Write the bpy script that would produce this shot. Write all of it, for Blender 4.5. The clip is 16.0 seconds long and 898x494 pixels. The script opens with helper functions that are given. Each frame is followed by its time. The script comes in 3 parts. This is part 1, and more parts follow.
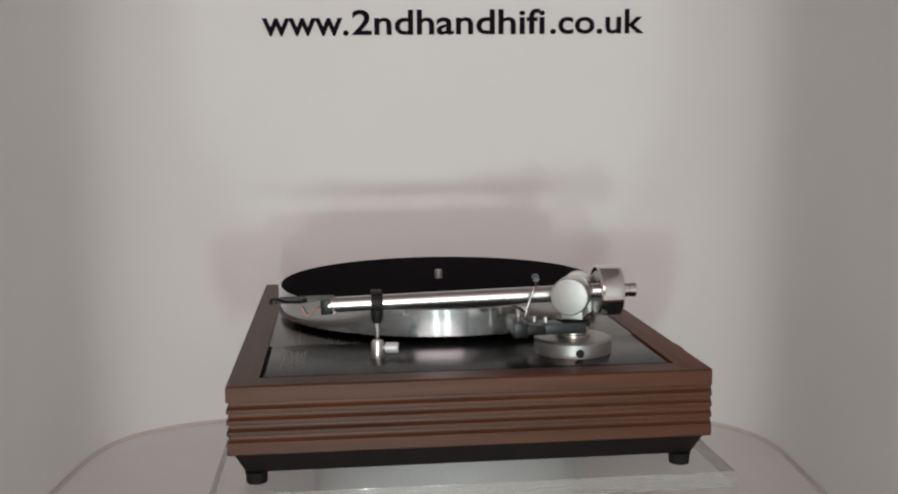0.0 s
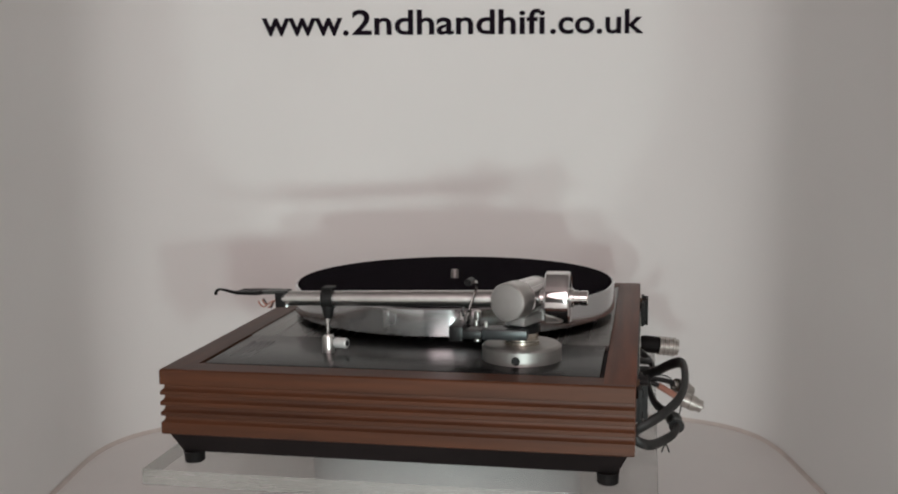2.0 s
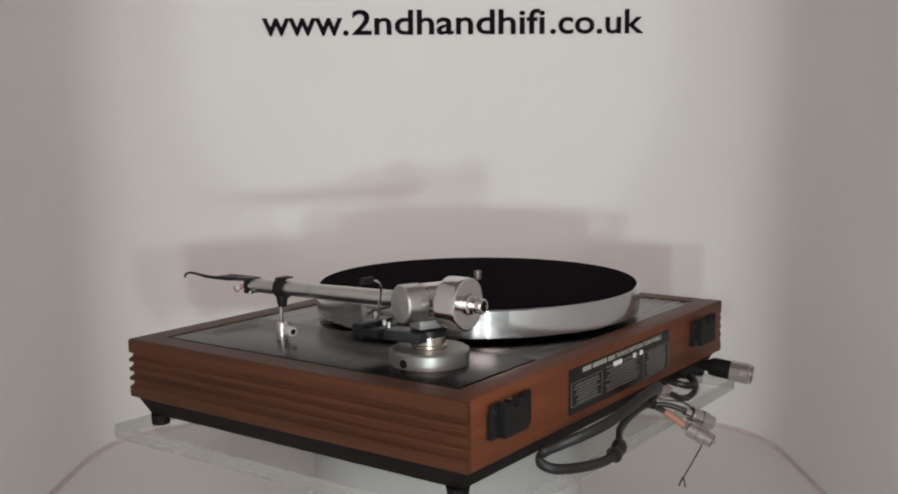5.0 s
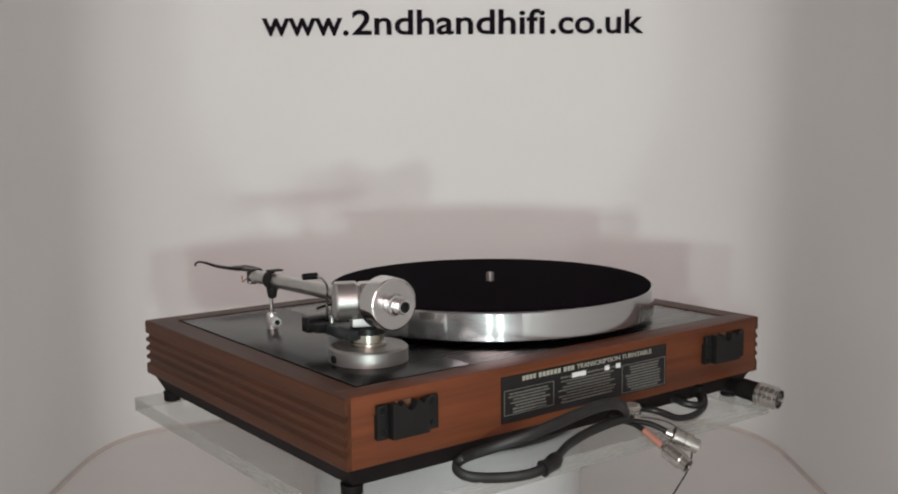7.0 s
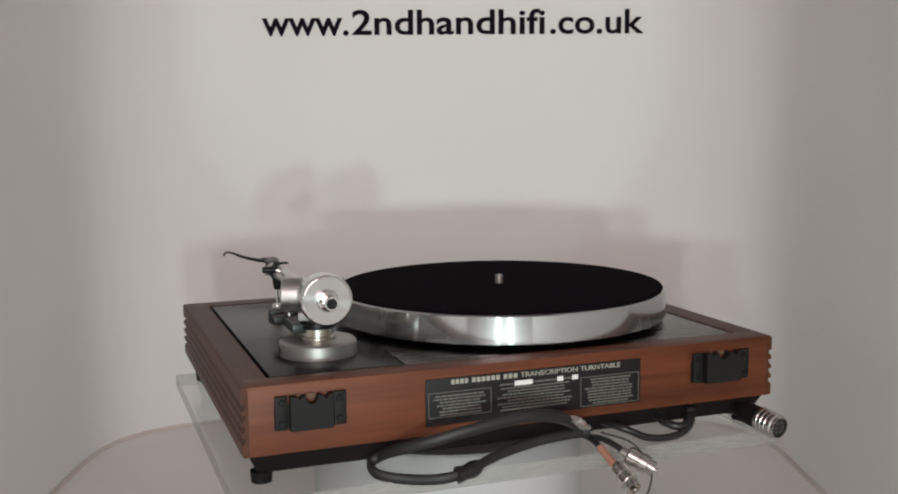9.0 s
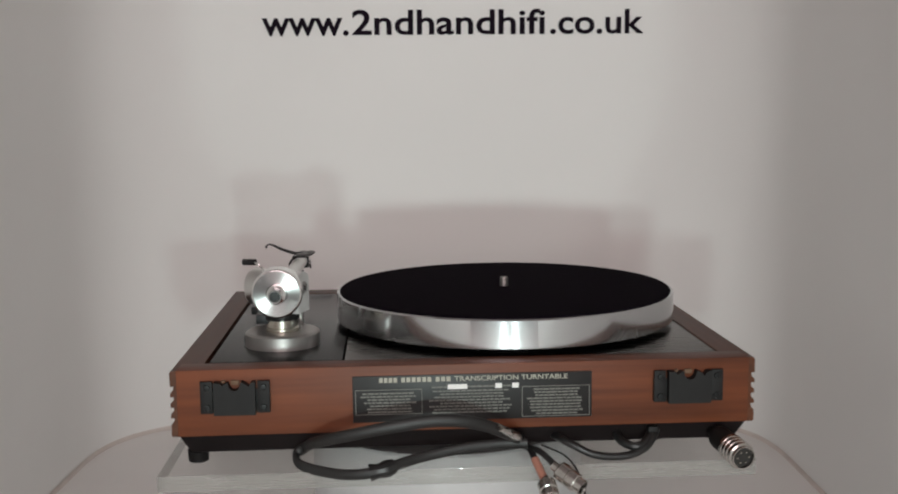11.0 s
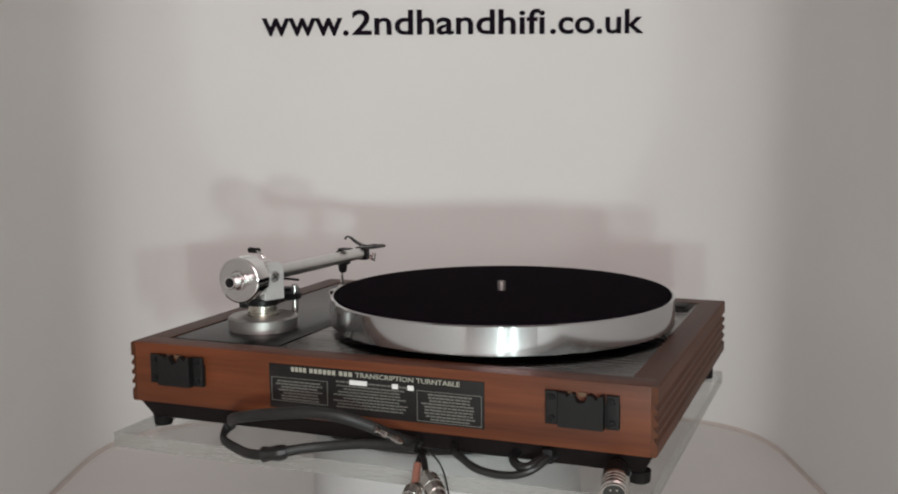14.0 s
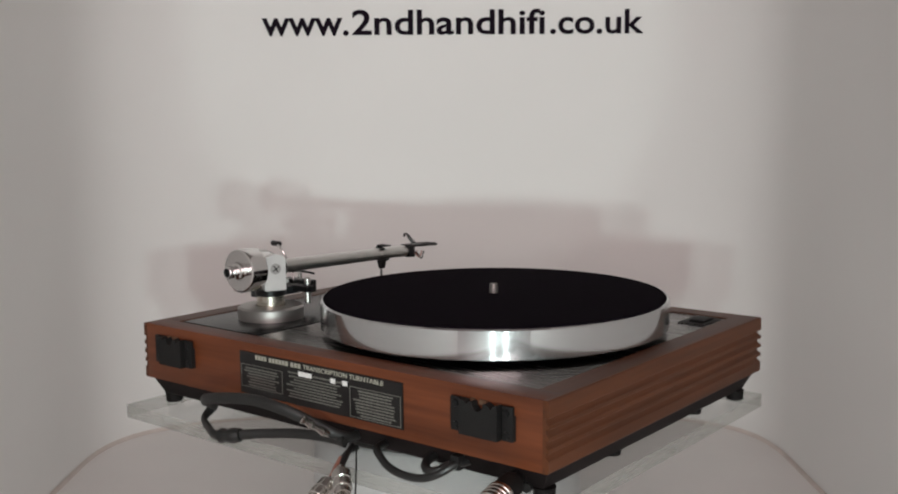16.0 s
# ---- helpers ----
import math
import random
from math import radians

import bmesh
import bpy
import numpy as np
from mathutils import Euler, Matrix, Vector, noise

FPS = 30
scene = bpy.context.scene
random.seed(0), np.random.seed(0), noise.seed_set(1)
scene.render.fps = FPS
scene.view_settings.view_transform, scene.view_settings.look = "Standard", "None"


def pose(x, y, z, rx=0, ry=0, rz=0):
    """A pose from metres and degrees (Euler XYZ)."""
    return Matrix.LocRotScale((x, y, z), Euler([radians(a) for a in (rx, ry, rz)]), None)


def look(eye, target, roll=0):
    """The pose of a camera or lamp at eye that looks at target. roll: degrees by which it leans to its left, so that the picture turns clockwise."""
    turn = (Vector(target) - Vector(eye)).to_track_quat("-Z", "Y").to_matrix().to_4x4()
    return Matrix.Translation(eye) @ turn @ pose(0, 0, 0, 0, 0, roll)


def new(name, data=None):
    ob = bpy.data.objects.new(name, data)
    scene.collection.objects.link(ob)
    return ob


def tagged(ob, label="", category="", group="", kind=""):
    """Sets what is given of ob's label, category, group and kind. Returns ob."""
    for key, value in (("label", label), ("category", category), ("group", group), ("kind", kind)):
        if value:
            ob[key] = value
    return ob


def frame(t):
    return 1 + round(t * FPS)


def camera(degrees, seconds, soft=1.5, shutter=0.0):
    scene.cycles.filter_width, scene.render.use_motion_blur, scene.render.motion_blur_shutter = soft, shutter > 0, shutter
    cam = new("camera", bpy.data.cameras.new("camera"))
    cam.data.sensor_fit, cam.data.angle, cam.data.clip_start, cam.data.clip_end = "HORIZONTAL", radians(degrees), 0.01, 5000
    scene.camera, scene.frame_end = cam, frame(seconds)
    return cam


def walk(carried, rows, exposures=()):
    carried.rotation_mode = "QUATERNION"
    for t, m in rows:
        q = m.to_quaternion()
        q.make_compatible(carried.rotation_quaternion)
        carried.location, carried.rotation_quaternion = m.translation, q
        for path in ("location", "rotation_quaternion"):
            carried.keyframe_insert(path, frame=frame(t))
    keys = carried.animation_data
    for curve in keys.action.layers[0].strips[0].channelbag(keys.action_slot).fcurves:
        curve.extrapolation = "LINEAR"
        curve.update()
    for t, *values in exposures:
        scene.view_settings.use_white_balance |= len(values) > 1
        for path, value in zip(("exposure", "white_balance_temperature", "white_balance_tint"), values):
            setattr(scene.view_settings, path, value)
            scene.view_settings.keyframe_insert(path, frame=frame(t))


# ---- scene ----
cam = camera(46.31, 16.0, soft=2.0)
EYE = (0.0, -0.9595, 0.2705)
AIM = (EYE[0] + 0.0038047, EYE[1] + 0.9917705, EYE[2] - 0.1279754)
walk(cam, [(0.0, look(EYE, AIM, -0.578)), (16.0, look(EYE, AIM, -0.578))],
     exposures=[(0.0, -0.08), (1.5, -0.10), (3.0, -0.05), (6.5, 0.03), (9.0, 0.02), (11.5, -0.08), (13.5, -0.04), (16.0, 0.02)])

# ---- light ----
world = bpy.data.worlds.new("world")
world.use_nodes = True
scene.world = world
bg = world.node_tree.nodes["Background"]
bg.inputs[0].default_value = (0.80, 0.78, 0.76, 1)
bg.inputs[1].default_value = 0.0


def lamp(name, kind, energy, m, color, **settings):
    data = bpy.data.lights.new(name, kind)
    data.energy, data.color = energy, color
    if "size" in settings:
        data.shape, data.size = "DISK", settings["size"]
        data.spread = radians(settings.get("spread", 180.0))
    if "cone" in settings:
        data.spot_size, data.spot_blend, data.shadow_soft_size = radians(settings["cone"]), settings["blend"], settings["soft"]
    ob = new(name, data)
    ob.matrix_world = m
    return ob


# two small lamps stand low in front of the booth, a spot shines on the back wall, and a broad lamp lights the room in front
lamp("booth_lamp", "AREA", 1.06, look((-0.046, -1.60, 0.02), (0.0, 0.46, 0.20)), (0.80, 1.0, 0.96), size=0.062, spread=95.0)
lamp("booth_lamp", "AREA", 1.06, look((0.160, -1.60, 0.02), (0.0, 0.46, 0.20)), (0.80, 1.0, 0.96), size=0.062, spread=95.0)
lamp("spot_lamp", "SPOT", 10.2, look((0.0, -1.35, 0.75), (-0.02, 0.46, 0.365)), (0.86, 1.0, 0.96), cone=21.8, blend=0.33, soft=0.02)
lamp("room_lamp", "AREA", 20.5, look((0.0, -2.4, 0.85), (0.0, 0.0, 0.10)), (1.0, 0.82, 0.825), size=1.5)


# ---- materials ----
def material(name, color, rough=0.5, metal=0.0, spread=0.12, scale=40.0, stretch=(1, 1, 1), bump=0.0, bump_scale=300.0,
             coat=0.0, rough_spread=0.08, tint=None, aniso=0.0, axis="Z", spec=0.5):
    """A surface with variation at two scales, from noise stretched along an axis, and fine relief."""
    m = bpy.data.materials.new(name)
    m.use_nodes = True
    nt = m.node_tree
    nodes, links = nt.nodes, nt.links
    b = nodes["Principled BSDF"]
    co = nodes.new("ShaderNodeTexCoord")
    mp = nodes.new("ShaderNodeMapping")
    mp.inputs["Scale"].default_value = stretch
    links.new(co.outputs["Object"], mp.inputs["Vector"])
    fine = nodes.new("ShaderNodeTexNoise")
    fine.inputs["Scale"].default_value, fine.inputs["Detail"].default_value = scale, 6
    broad = nodes.new("ShaderNodeTexNoise")
    broad.inputs["Scale"].default_value, broad.inputs["Detail"].default_value = scale * 0.17, 3
    links.new(mp.outputs[0], fine.inputs["Vector"])
    links.new(mp.outputs[0], broad.inputs["Vector"])
    mean = nodes.new("ShaderNodeMath")
    mean.operation = "ADD"
    links.new(fine.outputs[0], mean.inputs[0])
    links.new(broad.outputs[0], mean.inputs[1])
    ramp = nodes.new("ShaderNodeMapRange")
    ramp.inputs["From Min"].default_value, ramp.inputs["From Max"].default_value = 0.7, 1.3
    links.new(mean.outputs[0], ramp.inputs["Value"])
    mix = nodes.new("ShaderNodeMix")
    mix.data_type = "RGBA"
    dark = tint or [c * (1 - spread) for c in color]
    light = [min(1, c * (1 + spread)) for c in color]
    mix.inputs["A"].default_value, mix.inputs["B"].default_value = (*dark, 1), (*light, 1)
    links.new(ramp.outputs[0], mix.inputs["Factor"])
    links.new(mix.outputs["Result"], b.inputs["Base Color"])
    rr = nodes.new("ShaderNodeMapRange")
    rr.inputs["To Min"].default_value, rr.inputs["To Max"].default_value = max(0.02, rough - rough_spread), rough + rough_spread
    links.new(broad.outputs[0], rr.inputs["Value"])
    links.new(rr.outputs[0], b.inputs["Roughness"])
    b.inputs["Metallic"].default_value = metal
    b.inputs["Coat Weight"].default_value = coat
    b.inputs["Specular IOR Level"].default_value = spec
    if aniso:
        tg = nodes.new("ShaderNodeTangent")
        tg.direction_type, tg.axis = "RADIAL", axis
        b.inputs["Anisotropic"].default_value, b.inputs["Anisotropic Rotation"].default_value = aniso, 0.25
        links.new(tg.outputs[0], b.inputs["Tangent"])
    if bump:
        grain = nodes.new("ShaderNodeTexNoise")
        grain.inputs["Scale"].default_value, grain.inputs["Detail"].default_value = bump_scale, 4
        links.new(mp.outputs[0], grain.inputs["Vector"])
        bp = nodes.new("ShaderNodeBump")
        bp.inputs["Strength"].default_value, bp.inputs["Distance"].default_value = bump, 0.0008
        links.new(grain.outputs[0], bp.inputs["Height"])
        links.new(bp.outputs[0], b.inputs["Normal"])
    return m


def wood(name, axis, color=(0.130, 0.0362, 0.0130), tint=(0.072, 0.0192, 0.0068)):
    """Oiled walnut with long figure along an axis, pores and a satin sheen."""
    stretch = [26.0, 26.0, 26.0]
    stretch[axis] = 1.6
    m = material(name, color, 0.47, spread=0.36, scale=5.5, stretch=stretch, bump=0.10, bump_scale=40.0,
                 tint=tint, rough_spread=0.06, spec=0.32)
    return m


WALNUT_BACK = wood("walnut_back_veneer", 0)
DEEP = ((0.080, 0.0254, 0.0092), (0.048, 0.0148, 0.0054))
WALNUT_X = wood("walnut_along_width", 0, *DEEP)
WALNUT_Y = wood("walnut_along_depth", 1, *DEEP)
BLACK_BASE = material("black_baseboard", (0.0095, 0.0068, 0.0070), 0.6, spread=0.25, bump=0.15, spec=0.15)
RUBBER = material("black_rubber", (0.008, 0.0065, 0.0065), 0.7, spread=0.2, spec=0.2)
STEEL_TOP = material("brushed_steel_plate", (0.120, 0.112, 0.106), 0.26, 1.0, spread=0.08, scale=30, stretch=(1, 40, 1), bump=0.05)
ARMBOARD = material("black_armboard", (0.010, 0.010, 0.0102), 0.25, spread=0.2, scale=60, bump=0.03, rough_spread=0.04, spec=0.21)
PLATTER_ALU = material("turned_aluminium", (0.66, 0.67, 0.68), 0.085, 1.0, spread=0.03, scale=25, stretch=(1, 1, 30), aniso=0.9, rough_spread=0.015)
TURNED = material("turned_bright_metal", (0.66, 0.64, 0.64), 0.16, 1.0, spread=0.03, aniso=0.85, axis="Y", rough_spread=0.03)


def with_haze(m, rough, share):
    """Adds a broad second lobe to a turned metal, as fine lathe marks do."""
    nodes, links = m.node_tree.nodes, m.node_tree.links
    sharp = nodes["Principled BSDF"]
    wide, both = nodes.new("ShaderNodeBsdfPrincipled"), nodes.new("ShaderNodeMixShader")
    wide.inputs["Metallic"].default_value, wide.inputs["Roughness"].default_value = 1.0, rough
    links.new(sharp.inputs["Base Color"].links[0].from_socket, wide.inputs["Base Color"])
    both.inputs[0].default_value = share
    links.new(sharp.outputs[0], both.inputs[1])
    links.new(wide.outputs[0], both.inputs[2])
    links.new(both.outputs[0], nodes["Material Output"].inputs["Surface"])
    return m


with_haze(PLATTER_ALU, 0.36, 0.18)
FELT = material("black_felt", (0.0068, 0.0046, 0.0076), 0.95, spread=0.3, scale=300, bump=0.5, bump_scale=900, spec=0.02)
CHROME = material("polished_chrome", (0.80, 0.79, 0.78), 0.10, 1.0, spread=0.03, rough_spread=0.03)
SATIN = material("satin_aluminium", (0.66, 0.65, 0.63), 0.31, 1.0, spread=0.05, scale=120, bump=0.05, rough_spread=0.05)
DULL = material("matt_aluminium", (0.50, 0.49, 0.48), 0.55, 1.0, spread=0.05, scale=150, bump=0.08, bump_scale=600, rough_spread=0.05)
SPINDLE = material("worn_steel", (0.30, 0.29, 0.28), 0.45, 1.0, spread=0.1, scale=200)
CAST = material("cast_silver", (0.72, 0.72, 0.71), 0.36, 0.35, spread=0.07, scale=150, bump=0.2, bump_scale=700)
BASE_METAL = material("turned_base_metal", (0.42, 0.405, 0.39), 0.45, 0.95, spread=0.06, scale=120, bump=0.06, rough_spread=0.05)
BRASS = material("pale_brass", (0.66, 0.63, 0.55), 0.25, 1.0, spread=0.06)
BLACK_METAL = material("black_anodised_metal", (0.008, 0.008, 0.0085), 0.36, 0.1, spread=0.2, spec=0.3)
SLATE = material("slate_grey_metal", (0.028, 0.032, 0.034), 0.32, 0.3, spread=0.15, scale=90)
BLACK_PLASTIC = material("black_plastic", (0.0085, 0.0080, 0.0080), 0.6, spread=0.2, bump=0.1, spec=0.3)
HEADSHELL = material("grey_black_headshell", (0.035, 0.034, 0.032), 0.42, 0.4, spread=0.25, scale=90)
GLUE = material("dried_glue", (0.15, 0.085, 0.048), 0.7, spread=0.2, scale=300)
PLATE = material("black_printed_plate", (0.012, 0.0105, 0.0105), 0.40, spread=0.15, scale=60, spec=0.3)
PRINT = material("cream_print", (0.37, 0.36, 0.30), 0.6, spread=0.08)
GREY_PRINT = material("grey_print", (0.14, 0.137, 0.122), 0.5, spread=0.2)
FAINT_PRINT = material("faint_grey_print", (0.15, 0.15, 0.15), 0.5, spread=0.2)
WHITE_PAPER = material("white_paper_patch", (0.82, 0.82, 0.80), 0.7, spread=0.03)
CABLE_GREY = material("grey_cable_jacket", (0.0125, 0.012, 0.0118), 0.5, spread=0.15, scale=150, bump=0.15, bump_scale=900)
CABLE_BLACK = material("black_cable_jacket", (0.013, 0.013, 0.013), 0.38, spread=0.2)
ORANGE = material("salmon_sleeve", (0.40, 0.18, 0.13), 0.5, spread=0.1)
PLUG = material("nickel_plug", (0.56, 0.54, 0.51), 0.21, 1.0, spread=0.1, scale=200)
WHITE_WALL = material("white_card_wall", (0.82, 0.80, 0.785), 0.75, spread=0.025, scale=4, bump=0.04, bump_scale=60, spec=0.2)
WHITE_DISC = material("white_painted_disc", (0.83, 0.81, 0.79), 0.5, spread=0.03, scale=9, bump=0.02)
# cream darkened to carry the shade of the crease between wall and floor
CREASE_SHADE = material("cream_crease_shade", (0.60, 0.53, 0.49), 0.6, spread=0.10, scale=40)
PILLAR = material("white_gloss_pillar", (0.56, 0.56, 0.56), 0.35, spread=0.02, scale=12)
LETTER = material("black_vinyl_letter", (0.010, 0.006, 0.011), 0.85, spread=0.1, spec=0.1)
ROOM = material("room_paint", (0.58, 0.56, 0.55), 0.8, spread=0.06, scale=3)
ROOM_FLOOR = material("room_floor", (0.16, 0.13, 0.11), 0.6, spread=0.15, scale=8)


def acrylic(name, haze_low, haze_high, clear_tint=(0.965, 0.97, 0.968, 1), haze_tint=(0.86, 0.86, 0.85, 1)):
    """Clear sheet: see-through body, a trace of haze, gloss that grows at grazing angles."""
    m = bpy.data.materials.new(name)
    m.use_nodes = True
    nodes, links = m.node_tree.nodes, m.node_tree.links
    nodes.remove(nodes["Principled BSDF"])
    clear, haze, gloss = nodes.new("ShaderNodeBsdfTransparent"), nodes.new("ShaderNodeBsdfDiffuse"), nodes.new("ShaderNodeBsdfGlossy")
    clear.inputs["Color"].default_value = clear_tint
    haze.inputs["Color"].default_value = haze_tint
    gloss.inputs["Roughness"].default_value = 0.06
    scuff = nodes.new("ShaderNodeTexNoise")
    scuff.inputs["Scale"].default_value, scuff.inputs["Detail"].default_value = 14, 6
    level = nodes.new("ShaderNodeMapRange")
    level.inputs["To Min"].default_value, level.inputs["To Max"].default_value = haze_low, haze_high
    links.new(scuff.outputs[0], level.inputs["Value"])
    body, final = nodes.new("ShaderNodeMixShader"), nodes.new("ShaderNodeMixShader")
    links.new(level.outputs[0], body.inputs[0])
    links.new(clear.outputs[0], body.inputs[1])
    links.new(haze.outputs[0], body.inputs[2])
    weight, power = nodes.new("ShaderNodeLayerWeight"), nodes.new("ShaderNodeMath")
    weight.inputs["Blend"].default_value = 0.5
    power.operation = "POWER"
    power.inputs[1].default_value = 4.0
    scale = nodes.new("ShaderNodeMath")
    scale.operation = "MULTIPLY_ADD"
    scale.inputs[1].default_value, scale.inputs[2].default_value = 0.40, 0.03
    links.new(weight.outputs["Facing"], power.inputs[0])
    links.new(power.outputs[0], scale.inputs[0])
    links.new(scale.outputs[0], final.inputs[0])
    links.new(body.outputs[0], final.inputs[1])
    links.new(gloss.outputs[0], final.inputs[2])
    links.new(final.outputs[0], nodes["Material Output"].inputs["Surface"])
    return m


ACRYLIC = acrylic("clear_acrylic", 0.025, 0.07, (0.95, 0.953, 0.948, 1))
ACRYLIC_EDGE = acrylic("sawn_acrylic_edge", 0.34, 0.52, (0.86, 0.865, 0.85, 1), (0.43, 0.425, 0.40, 1))


# ---- mesh tools ----
def smooth(me, angle=26):
    me.polygons.foreach_set("use_smooth", [True] * len(me.polygons))
    me.set_sharp_from_angle(angle=radians(angle))
    return me


def mesh_of(name, bm, mat, angle=26):
    me = bpy.data.meshes.new(name)
    bmesh.ops.recalc_face_normals(bm, faces=bm.faces)
    bm.to_mesh(me)
    bm.free()
    me.materials.append(mat)
    return smooth(me, angle)


def part(name, bm, mat, parent, label=""):
    ob = new(name, mesh_of(name, bm, mat))
    ob.parent = parent
    return tagged(ob, label)


def thing(name, bm, mat, label, category, kind="", group=""):
    return tagged(new(name, mesh_of(name, bm, mat)), label, category, group, kind)


def box(x0, x1, y0, y1, z0, z1, bevel=0.0, segments=2, bm=None):
    bm = bm or bmesh.new()
    made = bmesh.ops.create_cube(bm, size=1)["verts"]
    bmesh.ops.scale(bm, vec=(x1 - x0, y1 - y0, z1 - z0), verts=made)
    bmesh.ops.translate(bm, vec=((x0 + x1) / 2, (y0 + y1) / 2, (z0 + z1) / 2), verts=made)
    if bevel:
        edges = list({e for v in made for e in v.link_edges})
        bmesh.ops.bevel(bm, geom=edges, offset=bevel, segments=segments, affect="EDGES", profile=0.6)
    return bm


def lathe(profile, m=None, steps=48, bm=None):
    """Turns (radius, height) pairs round z and puts the result at the pose m. A radius of 0 closes an end."""
    bm = bm or bmesh.new()
    rings, made = [], []
    for r, z in profile:
        if r <= 1e-6:
            ring = [bm.verts.new((0, 0, z))]
        else:
            ring = [bm.verts.new((r * math.cos(2 * math.pi * i / steps), r * math.sin(2 * math.pi * i / steps), z)) for i in range(steps)]
        rings.append(ring)
        made += ring
    for a, b in zip(rings, rings[1:]):
        for i in range(steps):
            j = (i + 1) % steps
            q = [a[i % len(a)], a[j % len(a)], b[j % len(b)], b[i % len(b)]]
            q = list(dict.fromkeys(q))
            if len(q) > 2:
                bm.faces.new(q)
    if m is not None:
        bmesh.ops.transform(bm, matrix=m, verts=made)
    return bm


def rod(a, b, r, bevel=0.0004, steps=24, bm=None, r2=None):
    """A round bar from a to b with softened ends."""
    a, b = Vector(a), Vector(b)
    r2 = r if r2 is None else r2
    n = (b - a).length
    m = Matrix.Translation(a) @ (b - a).to_track_quat("Z", "Y").to_matrix().to_4x4()
    return lathe([(0, 0), (r - bevel, 0), (r, bevel), (r2, n - bevel), (r2 - bevel, n), (0, n)], m, steps, bm)


def spline(points, steps=8):
    """A smooth curve through the points."""
    p = [Vector(q) for q in points]
    p = [2 * p[0] - p[1], *p, 2 * p[-1] - p[-2]]
    out = []
    for i in range(1, len(p) - 2):
        for k in range(steps):
            t = k / steps
            out.append(0.5 * (2 * p[i] + (p[i + 1] - p[i - 1]) * t + (2 * p[i - 1] - 5 * p[i] + 4 * p[i + 1] - p[i + 2]) * t * t
                              + (3 * p[i] - p[i - 1] - 3 * p[i + 1] + p[i + 2]) * t ** 3))
    return out + [p[-2]]


def sweep(points, r, sides=14, flat=1.0, steps=8, bm=None, radii=None):
    """A cord of radius r along a smooth curve; flat squeezes it sideways."""
    bm = bm or bmesh.new()
    path = spline(points, steps)
    rings = []
    up = Vector((0, 0, 1))
    for i, c in enumerate(path):
        d = (path[min(i + 1, len(path) - 1)] - path[max(i - 1, 0)]).normalized()
        side = d.cross(up)
        side = side.normalized() if side.length > 0.05 else Vector((1, 0, 0))
        u = side.cross(d).normalized()
        k = r if radii is None else radii(i / (len(path) - 1))
        rings.append([bm.verts.new(c + k * (side * math.cos(a) * flat + u * math.sin(a))) for a in (2 * math.pi * j / sides for j in range(sides))])
    for a, b in zip(rings, rings[1:]):
        for j in range(sides):
            bm.faces.new((a[j], a[(j + 1) % sides], b[(j + 1) % sides], b[j]))
    bm.faces.new(rings[0])
    bm.faces.new(rings[-1])
    return bm


def moved(bm, m):
    bmesh.ops.transform(bm, matrix=m, verts=bm.verts)
    return bm


def prism(outline, z0, z1, bm=None, bevel=0.0):
    """A plan outline raised from z0 to z1."""
    bm = bm or bmesh.new()
    low = [bm.verts.new((x, y, z0)) for x, y in outline]
    top = [bm.verts.new((x, y, z1)) for x, y in outline]
    n = len(outline)
    bm.faces.new(low)
    bm.faces.new(top)
    for i in range(n):
        bm.faces.new((low[i], low[(i + 1) % n], top[(i + 1) % n], top[i]))
    if bevel:
        edges = list({e for v in low + top for e in v.link_edges})
        bmesh.ops.bevel(bm, geom=edges, offset=bevel, segments=2, affect="EDGES")
    return bm


def letters(name, words, width, height, mat, m, parent=None, thick=0.0004, bold=0.0):
    """Words in the built-in font, fitted to a width and a height, standing in the xz plane of m and facing -y."""
    cu = bpy.data.curves.new(name, "FONT")
    cu.body, cu.size, cu.extrude, cu.offset, cu.resolution_u = words, 1.0, 0.0, bold, 4
    tmp = bpy.data.objects.new(name, cu)
    scene.collection.objects.link(tmp)
    me = bpy.data.meshes.new_from_object(tmp.evaluated_get(bpy.context.evaluated_depsgraph_get()))
    bpy.data.objects.remove(tmp)
    bm = bmesh.new()
    bm.from_mesh(me)
    bpy.data.meshes.remove(me)
    xs, ys = [v.co.x for v in bm.verts], [v.co.y for v in bm.verts]
    sx, sy = width / (max(xs) - min(xs)), height / (max(ys) - min(ys))
    for v in bm.verts:
        v.co = Vector(((v.co.x - min(xs)) * sx, 0, (v.co.y - min(ys)) * sy))
    faces = bm.faces[:]
    grown = bmesh.ops.extrude_face_region(bm, geom=faces)
    bmesh.ops.translate(bm, vec=(0, -thick, 0), verts=[g for g in grown["geom"] if isinstance(g, bmesh.types.BMVert)])
    bmesh.ops.transform(bm, matrix=m, verts=bm.verts)
    if parent is None:
        return bm
    return part(name, bm, mat, parent)


# ---- the booth ----
WALL_Y = 0.46


WALL_X, WALL_HALF, WALL_TURN, FLOOR_Z = -0.0148, 0.4255, 0.2276, -0.1500


def wall_y(x):
    """Where the curved back wall stands at x."""
    return WALL_TURN + (WALL_Y - WALL_TURN) * max(0.0, 1 - abs((x - WALL_X) / WALL_HALF) ** 3.27) ** (1 / 3.27)


